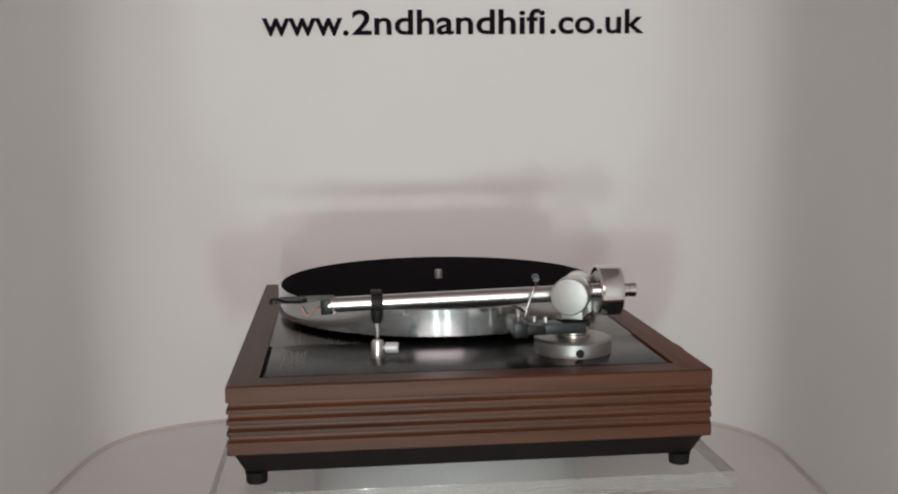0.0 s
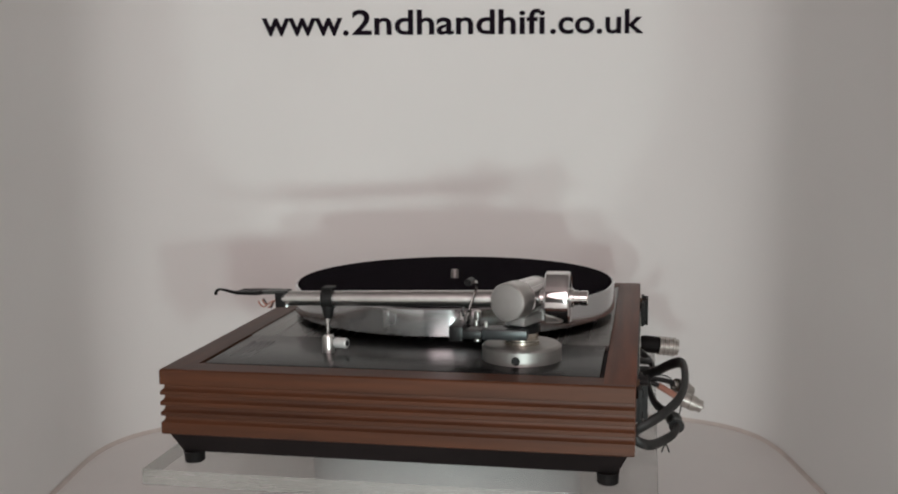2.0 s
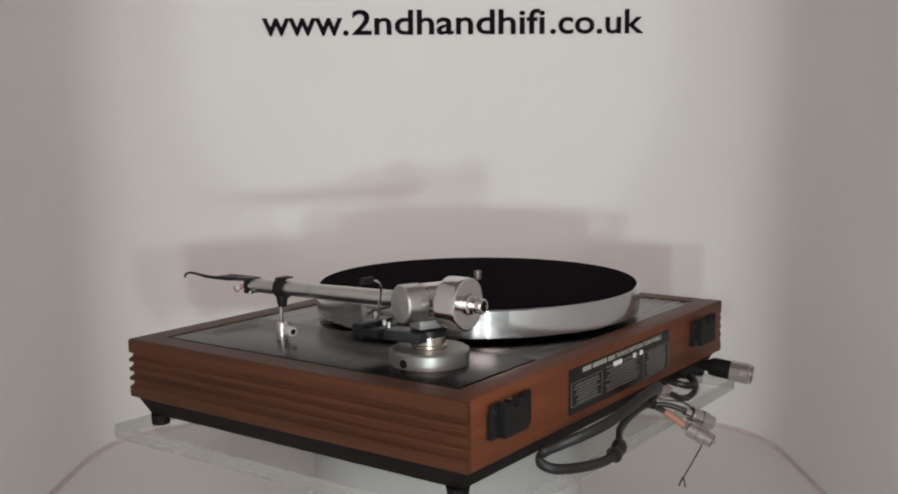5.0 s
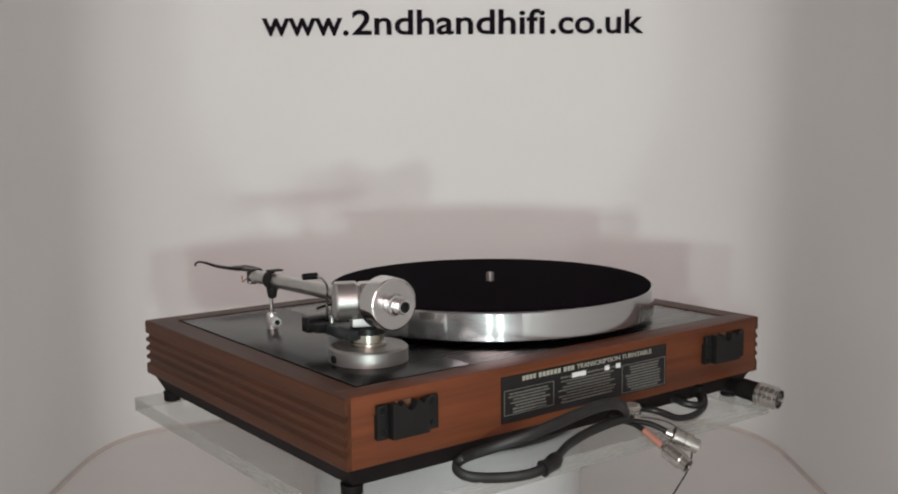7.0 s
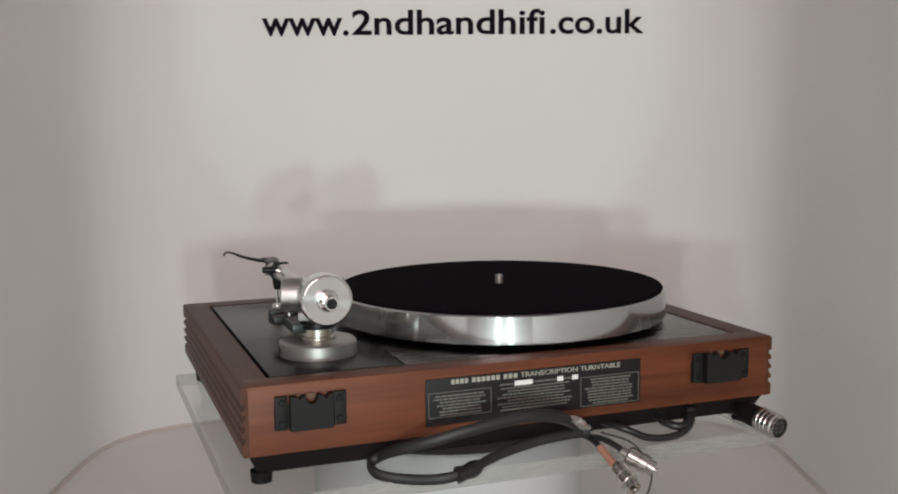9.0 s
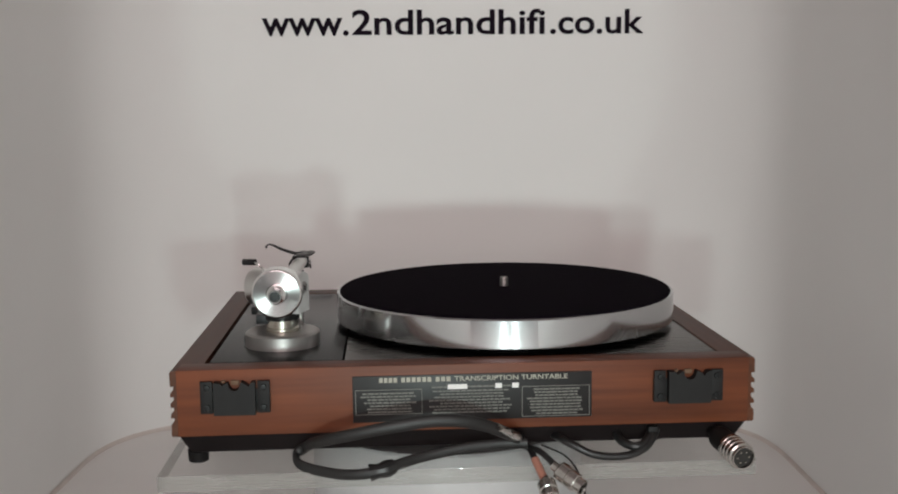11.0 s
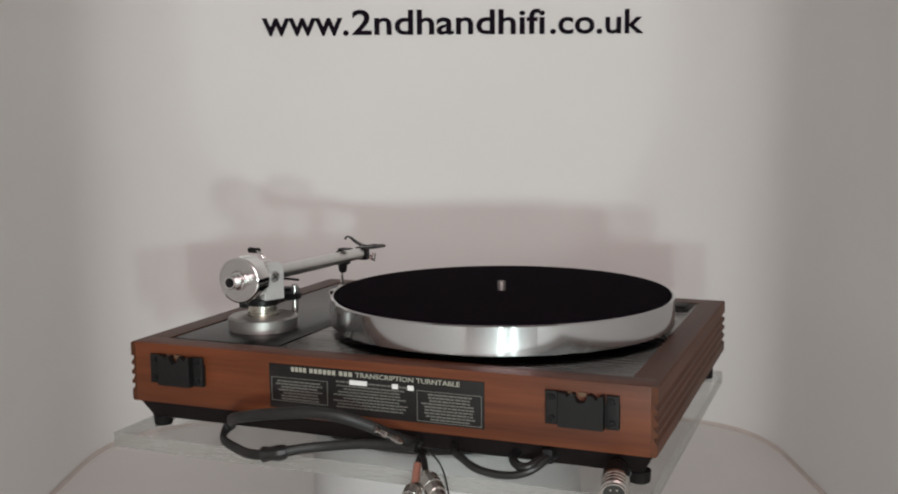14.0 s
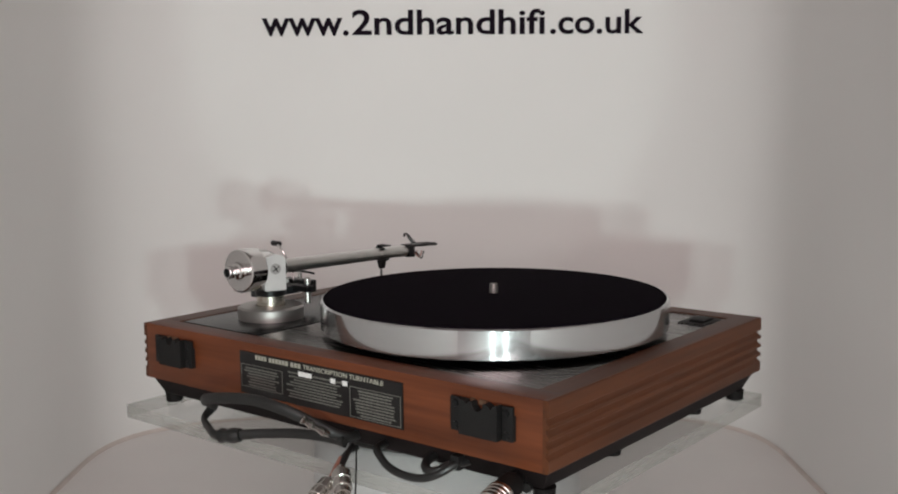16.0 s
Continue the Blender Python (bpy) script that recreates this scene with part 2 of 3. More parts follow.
def booth_outline(offset, n=96):
    """Plan of the booth: a nearly flat back that curves forward into two sides."""
    # sides run on unseen past the camera, added so the platter mirrors white card
    front, deep, wide = -1.15, WALL_Y - WALL_TURN + offset, WALL_HALF + offset
    pts = [(WALL_X - wide, front), (WALL_X - wide, -0.10)]
    for i in range(n + 1):
        a = math.pi * (1 - i / n)
        c, s_ = math.cos(a), math.sin(a)
        pts.append((WALL_X + wide * math.copysign(abs(c) ** (2 / 3.27), c), WALL_TURN + deep * abs(s_) ** (2 / 3.27)))
    return pts + [(WALL_X + wide, -0.10), (WALL_X + wide, front)]


def booth_wall():
    inner, outer = booth_outline(0.0), booth_outline(0.012)
    bm = bmesh.new()
    rings = [[bm.verts.new((x, y, z)) for x, y in line] for line, z in ((inner, FLOOR_Z), (inner, 0.95), (outer, 0.95), (outer, FLOOR_Z))]
    for a, b in zip(rings, rings[1:] + rings[:1]):
        for k in range(len(inner) - 1):
            bm.faces.new((a[k], a[k + 1], b[k + 1], b[k]))
    bm.faces.new([r[0] for r in rings])
    bm.faces.new([r[-1] for r in rings])
    return bm


tagged(new("wall_booth", mesh_of("wall_booth", booth_wall(), WHITE_WALL, 30)), "white curved card backdrop wall", "wall", kind="structure")
tagged(new("table", mesh_of("table", box(-0.9, 0.9, -1.3, 0.9, -1.0, FLOOR_Z + 0.002, 0.004), WHITE_DISC)), "plain white table under the booth", "table", kind="structure")
# unseen room shell, added to bounce light and give the metal something to reflect
for n_, b_, m_, l_ in (("wall_north", (-2.3, 2.3, 1.2, 1.3, -1.0, 1.6), ROOM, "unseen plain grey wall closing the room"),
                       ("wall_south", (-2.3, 2.3, -3.0, -2.9, -1.0, 1.6), ROOM, "unseen plain grey wall closing the room"),
                       ("wall_east", (2.2, 2.3, -2.9, 1.2, -1.0, 1.6), ROOM, "unseen plain grey wall closing the room"),
                       ("wall_west", (-2.3, -2.2, -2.9, 1.2, -1.0, 1.6), ROOM, "unseen plain grey wall closing the room"),
                       ("floor", (-2.3, 2.3, -3.0, 1.3, -1.1, -1.0), ROOM_FLOOR, "unseen plain brown floor closing the room"),
                       ("ceiling", (-2.3, 2.3, -3.0, 1.3, 1.6, 1.7), ROOM, "unseen plain grey ceiling closing the room")):
    tagged(new(n_, mesh_of(n_, box(*b_), m_)), l_, n_.split("_")[0], kind="structure")


def floor_trim(steps=5, r=0.005):
    """A small rounded cream fillet where the wall meets the floor, the crease's shade put into its colour."""
    bm = bmesh.new()
    rings = []
    for k in range(steps + 1):
        a = math.pi / 2 * k / steps
        z = FLOOR_Z + 0.0015 + r * (1 - math.cos(a))
        rings.append([bm.verts.new((x, y, z)) for x, y in booth_outline(-0.0006 - r * (1 - math.sin(a)))])
    for a, b in zip(rings, rings[1:]):
        for k in range(len(a) - 1):
            bm.faces.new((a[k], a[k + 1], b[k + 1], b[k]))
    return bm


tagged(new("trim", mesh_of("trim", floor_trim(), CREASE_SHADE, 60)), "cream fillet coloured with the crease shade along the backdrop's foot", "trim", kind="structure")

thing("display_pillar", lathe([(0, FLOOR_Z + 0.0022), (0.1245, FLOOR_Z + 0.0022), (0.1250, FLOOR_Z + 0.004), (0.1250, -0.0125), (0.1235, -0.0105), (0, -0.0105)], steps=96), PILLAR,
      "glossy white round pillar under the acrylic slab", "display stand")

sign = tagged(new("wall_sign"), "black lettered web address on the white backdrop", "sign")


def on_wall(bm):
    """Lays flat lettering onto the curved wall, as seen from the front."""
    for v in bm.verts:
        proud = WALL_Y - v.co.y
        k = (wall_y(v.co.x) - EYE[1]) / (WALL_Y - EYE[1])
        k = (wall_y(v.co.x * k) - EYE[1]) / (WALL_Y - EYE[1])
        v.co = (v.co.x * k, wall_y(v.co.x * k) - proud - 0.0006, EYE[2] + (v.co.z - EYE[2]) * k)
    return bm


for words, x0, x1, z0, h in (("www.", -0.2397, -0.1248, 0.3717, 0.0235), ("2ndhandhifi", -0.1202, 0.1357, 0.3720, 0.0333), (".co.uk", 0.1425, 0.2668, 0.3710, 0.0325)):
    part("lettering", on_wall(letters("lettering", words, x1 - x0, h, LETTER, pose(x0, WALL_Y - 0.0004, z0, 0, 0.2, 0), bold=0.017)), LETTER, sign)

# ---- clear acrylic slab that turns on the pillar ----
SLAB_TOP = 0.003
slab = thing("acrylic_slab", box(-0.2275, 0.2275, -0.193, 0.193, SLAB_TOP - 0.0125, SLAB_TOP, 0.0008), ACRYLIC, "clear acrylic slab on the white pillar", "stand plate")
slab.visible_shadow = False
slab.data.materials.append(ACRYLIC_EDGE)
for face in slab.data.polygons:
    face.material_index = 1 if abs(face.normal.z) < 0.5 else 0

# ---- the record player ----
W, D, TOP, LOW = 0.449, 0.356, 0.0790, 0.0280
player = tagged(new("record_player"), "walnut record player with silver tonearm and black felt mat", "turntable")


def fluted_profile(thick):
    """(depth, height) outline of a side board with four grooves cut across its face."""
    pts = [(0.0012, TOP), (0.0, TOP - 0.0012)]
    for z in (0.0670, 0.0589, 0.0507, 0.0426):
        pts += [(0.0, z + 0.0003), (0.0003, z), (0.0024, z + 0.0004), (0.0026, z - 0.0002), (0.0024, z - 0.0026), (0.0017, z - 0.0038), (0.0006, z - 0.0047), (0.0, z - 0.0053)]
    return pts + [(0.0, LOW + 0.001), (0.001, LOW), (thick, LOW), (thick, TOP)]


def board(profile, place, lo, hi):
    """Runs a (depth, height) outline along a board; lo and hi give the length at a depth, place maps (run, depth, z) to a point."""
    bm = bmesh.new()
    a = [bm.verts.new(place(lo(d), d, z)) for d, z in profile]
    b = [bm.verts.new(place(hi(d), d, z)) for d, z in profile]
    n = len(profile)
    for i in range(n):
        bm.faces.new((a[i], a[(i + 1) % n], b[(i + 1) % n], b[i]))
    deep = profile[-1][0]
    for line, run in ((a, lo), (b, hi)):
        inner = [bm.verts.new(place(run(deep), deep, z)) for d, z in profile[:-2]]
        for i in range(n - 3):
            if abs(profile[i][1] - profile[i + 1][1]) > 1e-6:
                bm.faces.new((line[i], line[i + 1], inner[i + 1], inner[i]))
    return bm


plinth = part("plinth", box(-0.2017, 0.094, -0.1552, 0.1552, 0.060, 0.0783, 0.0003), STEEL_TOP, player, "brushed steel top plate in a fluted walnut frame")
TF, TR = 0.0225, 0.0225
part("side_board", board(fluted_profile(TR), lambda s, d, z: (W / 2 - d, s, z), lambda d: -D / 2 + d * TF / TR, lambda d: D / 2), WALNUT_Y, plinth)
part("side_board", board(fluted_profile(TF), lambda s, d, z: (-W / 2 + d, s, z), lambda d: -D / 2 + d, lambda d: D / 2), WALNUT_Y, plinth)
part("front_board", board(fluted_profile(TF), lambda s, d, z: (s, -D / 2 + d, z), lambda d: -W / 2 + d, lambda d: W / 2 - d * TR / TF), WALNUT_X, plinth)
part("back_board", box(-W / 2 + 0.0047, W / 2 - 0.0047, D / 2 - TF, D / 2 + 0.0003, LOW, TOP + 0.0002, 0.001), WALNUT_BACK, plinth, "plain walnut back board")


def skirt():
    bm = bmesh.new()
    rings = []
    for inset, z in ((0.0040, LOW + 0.001), (0.0050, 0.0265), (0.0118, 0.0124), (0.0132, 0.0114)):
        x, y = W / 2 - inset, D / 2 - inset
        rings.append([bm.verts.new(c) for c in ((-x, -y, z), (x, -y, z), (x, y, z), (-x, y, z))])
    for a, b in zip(rings, rings[1:]):
        for i in range(4):
            bm.faces.new((a[i], a[(i + 1) % 4], b[(i + 1) % 4], b[i]))
    bm.faces.new(rings[0])
    bm.faces.new(rings[-1])
    return bm


part("baseboard", skirt(), BLACK_BASE, player, "black tapered baseboard")
foot_mesh = mesh_of("foot", lathe([(0, 0.003), (0.0070, 0.003), (0.0078, 0.0038), (0.0080, 0.0095), (0.0085, 0.0118), (0, 0.0118)], steps=28), RUBBER)
for x in (-0.2085, 0.2085):
    for y in (-0.159, 0.159):
        foot = new("foot", foot_mesh)
        foot.parent, foot.location = player, (x, y, 0)
for y in (0.060, -0.080):
    part("bolt_head", lathe([(0, 0.0072), (0.0050, 0.0072), (0.0060, 0.0080), (0.0062, 0.0116), (0, 0.0116)], Matrix.Translation((-0.2060, y, 0)), 20), RUBBER, player)
part("armboard", box(0.0958, 0.1988, -0.1522, 0.1522, 0.066, 0.0788, 0.0004), ARMBOARD, player, "black armboard with faint print")
# black filler block stands in for the shade in the gap round the armboard
part("armboard_gap_shade", box(0.0940, 0.2020, -0.1555, 0.1555, 0.060, 0.0735), BLACK_BASE, player)
for i in range(7):
    y = -0.1425 + 0.0029 * i
    part("faint_print", box(0.118 + 0.006 * (i % 2), 0.174 - 0.010 * (i % 3), y, y + 0.0016, 0.0784, 0.0789), FAINT_PRINT, player)
switch = part("power_switch", box(-0.1985, -0.1725, -0.148, -0.112, 0.0770, 0.0792, 0.0006), BLACK_PLASTIC, player, "black rocker switch plate")
part("rocker", box(-0.1945, -0.1800, -0.141, -0.119, 0.0790, 0.0815, 0.001), BLACK_PLASTIC, switch)
part("legend", box(-0.1780, -0.1762, -0.136, -0.124, 0.0790, 0.07945), GREY_PRINT, switch)

# platter
PX, PY = -0.0486, 0.0006
pm = Matrix.Translation((PX, PY, 0))
platter = part("platter", lathe([(0, 0.0832), (0.1530, 0.0832), (0.1545, 0.0842), (0.1545, 0.1068), (0.1533, 0.1080), (0.1507, 0.1080), (0.1505, 0.1072), (0, 0.1072)], pm, 160), PLATTER_ALU, player, "polished aluminium platter")
part("inner_platter", lathe([(0, 0.0776), (0.118, 0.0776), (0.120, 0.0785), (0.120, 0.0830), (0, 0.0830)], pm, 96), BLACK_METAL, platter)
mat = thing("platter_mat", lathe([(0.0038, 0.1074), (0.1509, 0.1074), (0.1518, 0.1084), (0.1509, 0.1094), (0.0038, 0.1094), (0.0038, 0.1074)], pm, 128), FELT, "black felt mat lying on the platter", "platter mat")
part("spindle", lathe([(0, 0.107), (0.0037, 0.107), (0.0037, 0.1165), (0.0031, 0.1178), (0.0022, 0.1180), (0.0018, 0.1174), (0, 0.1174)], pm, 28), SPINDLE, platter, "steel centre spindle")

# tonearm
AX, AY = 0.1478, 0.0896
arm = part("tonearm", lathe([(0, 0.0771), (0.0304, 0.0771), (0.0310, 0.0777), (0.0310, 0.0892), (0.0290, 0.0908), (0.0150, 0.0910), (0.0145, 0.0900), (0, 0.0900)],
                            Matrix.Translation((AX, AY, 0)), 72), BASE_METAL, player, "silver tonearm with a round base collar")
part("clamp_screw", rod((AX + 0.0304, AY - 0.001, 0.0832), (AX + 0.0320, AY - 0.001, 0.0832), 0.0033, 0.0003), BLACK_METAL, arm, "black hex clamp screw")
part("pillar", lathe([(0.0136, 0.0895), (0.0136, 0.0935), (0.0128, 0.0940), (0.0128, 0.1000), (0.0122, 0.1006), (0, 0.1006)], Matrix.Translation((AX, AY, 0)), 40), BRASS, arm, "pale brass post")
part("post_collar", lathe([(0.0140, 0.1002), (0.0146, 0.1008), (0.0146, 0.1052), (0.0138, 0.1060), (0, 0.1060)], Matrix.Translation((AX, AY, 0)), 40), BLACK_METAL, arm)

BETA = -23.0
bear = Matrix.Translation((0.1500, 0.0905, 0.1268)) @ pose(0, 0, 0, 0, 0, BETA)
turn_x = pose(0, 0, 0, 0, 90, 0)
part("bearing_body", lathe([(0, -0.0165), (0.0138, -0.0165), (0.0142, -0.0160), (0.0142, 0.0050), (0.0128, 0.0056), (0.0128, 0.0068), (0.0142, 0.0074), (0.0142, 0.0080), (0, 0.0080)], bear @ turn_x, 56), CHROME, arm, "chrome bearing barrel")
part("force_dial", lathe([(0, 0.0080), (0.0143, 0.0080), (0.0149, 0.0086), (0.0149, 0.0232), (0.0143, 0.0240), (0, 0.0240)], bear @ turn_x, 56), SATIN, arm, "bright silver tracking force dial")
part("dial_face", lathe([(0, 0.0238), (0.0142, 0.0238), (0.0140, 0.0244), (0.0134, 0.0246), (0, 0.0246)], bear @ turn_x, 56), DULL, arm, "dull silver dial face")


def yoke():
    """A flat cheek with a rounded top that carries the pivot."""
    pts = [(-0.0102, -0.0195), (0.0102, -0.0195), (0.0102, 0.0080)]
    pts += [(0.0102 * math.cos(a), 0.0080 + 0.0062 * math.sin(a)) for a in (math.pi * i / 10 for i in range(1, 10))]
    pts += [(-0.0102, 0.0080)]
    bm = prism(pts, -0.0232, -0.0168, bevel=0.0006)
    bmesh.ops.transform(bm, matrix=bear @ Matrix(((0, 0, 1, 0), (1, 0, 0, 0), (0, 1, 0, 0), (0, 0, 0, 1))), verts=bm.verts)
    return bm


part("yoke", yoke(), CAST, arm, "pale silver bearing cheek")
pivot = part("pivot_screw", lathe([(0, 0), (0.0050, 0), (0.0050, 0.0007), (0.0044, 0.0012), (0, 0.0012)], bear @ pose(-0.0232, 0, 0.001, 0, -90, 0), 28), DULL, arm)
# raised black bars draw the shaded cross slot on the screw head
for a in (35, 125):
    part("slot_shade", moved(box(-0.0036, 0.0036, -0.0005, 0.0005, 0.0010, 0.00135), bear @ pose(-0.0232, 0, 0.001, 0, -90, 0) @ pose(0, 0, 0, 0, 0, a)), BLACK_METAL, pivot)
part("yoke_base", moved(box(-0.0225, 0.0120, -0.0085, 0.0085, -0.0200, -0.0135, 0.0008), bear), DULL, arm)

TUBE_BACK, TUBE_FRONT = (0.1487, 0.080, 0.1258), (0.1462, -0.1050, 0.1214)
part("arm_tube", rod(TUBE_BACK, TUBE_FRONT, 0.0066, 0.0006, 36, r2=0.0060), SATIN, arm, "straight satin silver arm tube")
part("rear_shaft", rod((0.1482, 0.095, 0.1268), (0.1480, 0.112, 0.1272), 0.0062, 0.0004), CHROME, arm)
CW = Matrix.Translation((0.1480, 0.1080, 0.1274)) @ pose(0, 0, 0, -90, 0, 0)
weight = part("counterweight", lathe([(0.006, 0.0), (0.0186, 0.0), (0.0200, 0.0012), (0.0200, 0.0178), (0.0188, 0.0190), (0.0086, 0.0190), (0.0080, 0.0182), (0.0050, 0.0182)], CW, 72), TURNED, arm, "polished round counterweight")
part("weight_rim", lathe([(0.0180, 0.0), (0.0192, 0.0004), (0.0202, 0.0016), (0.0203, 0.0030), (0.0203, 0.0156), (0.0202, 0.0176), (0.0199, 0.0186), (0.0193, 0.0191), (0.0186, 0.0193), (0.0183, 0.0187)], CW, 72), CHROME, weight)
part("stub", lathe([(0.0074, 0.0175), (0.0074, 0.0215), (0.0058, 0.0222), (0.0058, 0.0255), (0.0050, 0.0258), (0.0050, 0.0268), (0.0058, 0.0272), (0.0058, 0.0322), (0.0053, 0.0328), (0.0042, 0.0328), (0.0040, 0.0270), (0, 0.0270)], CW, 36), CHROME, arm)
# black insert gives the hollow stub end its inner shade by colour
part("stub_bore_shade", lathe([(0, 0.0280), (0.0041, 0.0280), (0.0041, 0.0318), (0.0036, 0.0318), (0.0034, 0.0300), (0, 0.0300)], CW, 24), BLACK_METAL, arm)

# headshell and finger lift
HS = Matrix.Translation((0.1455, -0.104, 0.1238)) @ pose(0, 0, 0, 2.5, 0, -4)


def headshell():
    pts = [(-0.0050, 0.004), (0.0050, 0.004), (0.0058, -0.006), (0.0080, -0.013), (0.0080, -0.0390), (0.0064, -0.0415), (-0.0064, -0.0415), (-0.0080, -0.0390), (-0.0080, -0.013), (-0.0058, -0.006)]
    bm = prism(pts, 0.0018, 0.0044, bevel=0.0005)
    bmesh.ops.transform(bm, matrix=HS, verts=bm.verts)
    return bm


shell = part("headshell", headshell(), HEADSHELL, player, "grey-black magnesium headshell")
for x in (-0.0042, 0.0042):
    b = box(x - 0.0012, x + 0.0012, -0.039, -0.018, 0.0042, 0.0050, 0.0003)
    bmesh.ops.transform(b, matrix=HS, verts=b.verts)
    part("slot_rib", b, BLACK_METAL, shell)
b = box(-0.0065, 0.0065, -0.0065, 0.0020, -0.0092, 0.0030, 0.0010)
bmesh.ops.transform(b, matrix=HS, verts=b.verts)
part("collar", b, BLACK_METAL, shell)
part("collar_screw", rod(HS @ Vector((0.0050, 0.0030, -0.0075)), HS @ Vector((0.0085, 0.0045, -0.0075)), 0.0014, 0.0002, 16), CHROME, shell)
fl = [HS @ Vector(q) for q in ((0.0065, -0.018, 0.0036), (0.0110, -0.0225, 0.0036))]
fl += [Vector(q) for q in ((0.1685, -0.1370, 0.1292), (0.1770, -0.1425, 0.1325), (0.1825, -0.1450, 0.1338), (0.1855, -0.1462, 0.1322), (0.1860, -0.1464, 0.1300))]
part("finger_lift", sweep(fl, 0.0013, 10, 1.7, 6, radii=lambda t: 0.0020 - 0.0011 * min(1, t * 1.6)), BLACK_METAL, shell, "curved black finger lift")
for i, (mat_, dx) in enumerate(((ORANGE, 0.0035), (WHITE_PAPER, 0.0010), (ORANGE, -0.0015), (CABLE_BLACK, -0.0035))):
    p0 = [HS @ Vector(q) for q in ((dx, -0.0060, -0.003), (dx * 1.3, -0.012, -0.0055), (dx * 1.8, -0.0165, -0.0085 - 0.001 * i), (dx * 1.5, -0.0205, -0.0060), (dx * 1.4, -0.0215, -0.0035))]
    part("tag_wire", sweep(p0, 0.0006, 8, 1, 5), mat_, shell)

# arm rest
RX, RY = 0.1495, -0.0670
rest = part("arm_rest", lathe([(0, 0.0771), (0.0050, 0.0771), (0.0050, 0.0905), (0.0043, 0.0925), (0, 0.0925)], Matrix.Translation((RX, RY, 0)), 32), SATIN, player, "silver arm rest post with a black clip")
part("stem", rod((RX, RY, 0.092), (RX, RY, 0.112), 0.0016, 0.0002), CHROME, rest)
part("thumb_screw", lathe([(0, 0.0045), (0.0013, 0.0045), (0.0013, 0.0058), (0.0036, 0.0062), (0.0042, 0.0070), (0.0042, 0.0160), (0.0037, 0.0168), (0, 0.0168)], Matrix.Translation((RX, RY, 0.0870)) @ pose(0, 0, 0, -90, 0, -12), 24), CAST, rest)
# flat black disc painted in for the shade inside the thumb screw's socket
part("socket_shade", lathe([(0, 0.0166), (0.0024, 0.0166), (0.0024, 0.0172), (0, 0.0172)], Matrix.Translation((RX, RY, 0.0870)) @ pose(0, 0, 0, -90, 0, -12), 20), BLACK_METAL, rest)


def clip():
    bm = bmesh.new()
    pts = []
    for i in range(25):
        a = math.radians(-130 + 215 * i / 24)
        pts.append((0.0086 * math.cos(a), 0.0086 * math.sin(a)))
    for i in range(25):
        a = math.radians(85 - 215 * i / 24)
        pts.append((0.0068 * math.cos(a), 0.0068 * math.sin(a)))
    prism(pts, -0.0045, 0.0045, bm)
    bmesh.ops.transform(bm, matrix=Matrix.Translation((0.1468, RY, 0.1225)) @ pose(0, 0, 0, 90, 0, 0), verts=bm.verts)
    bmesh.ops.triangulate(bm, faces=bm.faces)
    return bm


part("clip", clip(), BLACK_PLASTIC, rest)
part("clip_foot", lathe([(0, 0.1065), (0.0032, 0.1065), (0.0040, 0.1085), (0.0050, 0.1150), (0.0050, 0.1165), (0, 0.1165)], Matrix.Translation((RX - 0.001, RY, 0)), 24), BLACK_PLASTIC, rest)
part("clip_latch", box(0.1385, 0.1520, RY - 0.0045, RY + 0.0042, 0.1302, 0.1316, 0.0006), BLACK_PLASTIC, rest)

# cueing lift and bias platform beside the arm
lift = part("cueing_lift", box(0.1640, 0.1770, 0.0395, 0.0620, 0.0985, 0.1055, 0.0012), BLACK_METAL, player, "black cueing lift bracket")
part("lift_head", box(0.1400, 0.1775, 0.0370, 0.0480, 0.0965, 0.1085, 0.0012), BLACK_METAL, lift)
part("lift_arm", box(0.1490, 0.1690, 0.0500, 0.0960, 0.0968, 0.1048, 0.0012), SLATE, lift)
part("lift_post", rod((0.1560, 0.0440, 0.1075), (0.1560, 0.0440, 0.1150), 0.0022, 0.0003), CHROME, lift)
part("lift_bar", sweep([(0.1685, 0.0470, 0.1155), (0.1560, 0.0440, 0.1165), (0.1380, 0.0420, 0.1155)], 0.0011, 10), BLACK_METAL, lift)
part("lever", sweep([(0.1600, 0.0480, 0.1060), (0.1615, 0.0510, 0.1200), (0.1640, 0.0560, 0.1340), (0.1690, 0.0575, 0.1410), (0.1735, 0.0560, 0.1432)], 0.0010, 10), CHROME, lift)
part("lever_knob", rod((0.1840, 0.0530, 0.1433), (0.1718, 0.0545, 0.1433), 0.0027, 0.0005, 20), BLACK_METAL, lift)
part("bias_screw", lathe([(0, 0.0880), (0.0028, 0.0880), (0.0032, 0.0888), (0.0032, 0.0985), (0.0020, 0.099), (0.0020, 0.1065), (0.0031, 0.1070), (0.0031, 0.1122), (0.0025, 0.1130), (0, 0.1130)], Matrix.Translation((0.1362, 0.0527, 0)), 24), SATIN, lift)
part("bias_bracket", box(0.1316, 0.1560, 0.0480, 0.0600, 0.0995, 0.1055, 0.001), BLACK_METAL, lift)
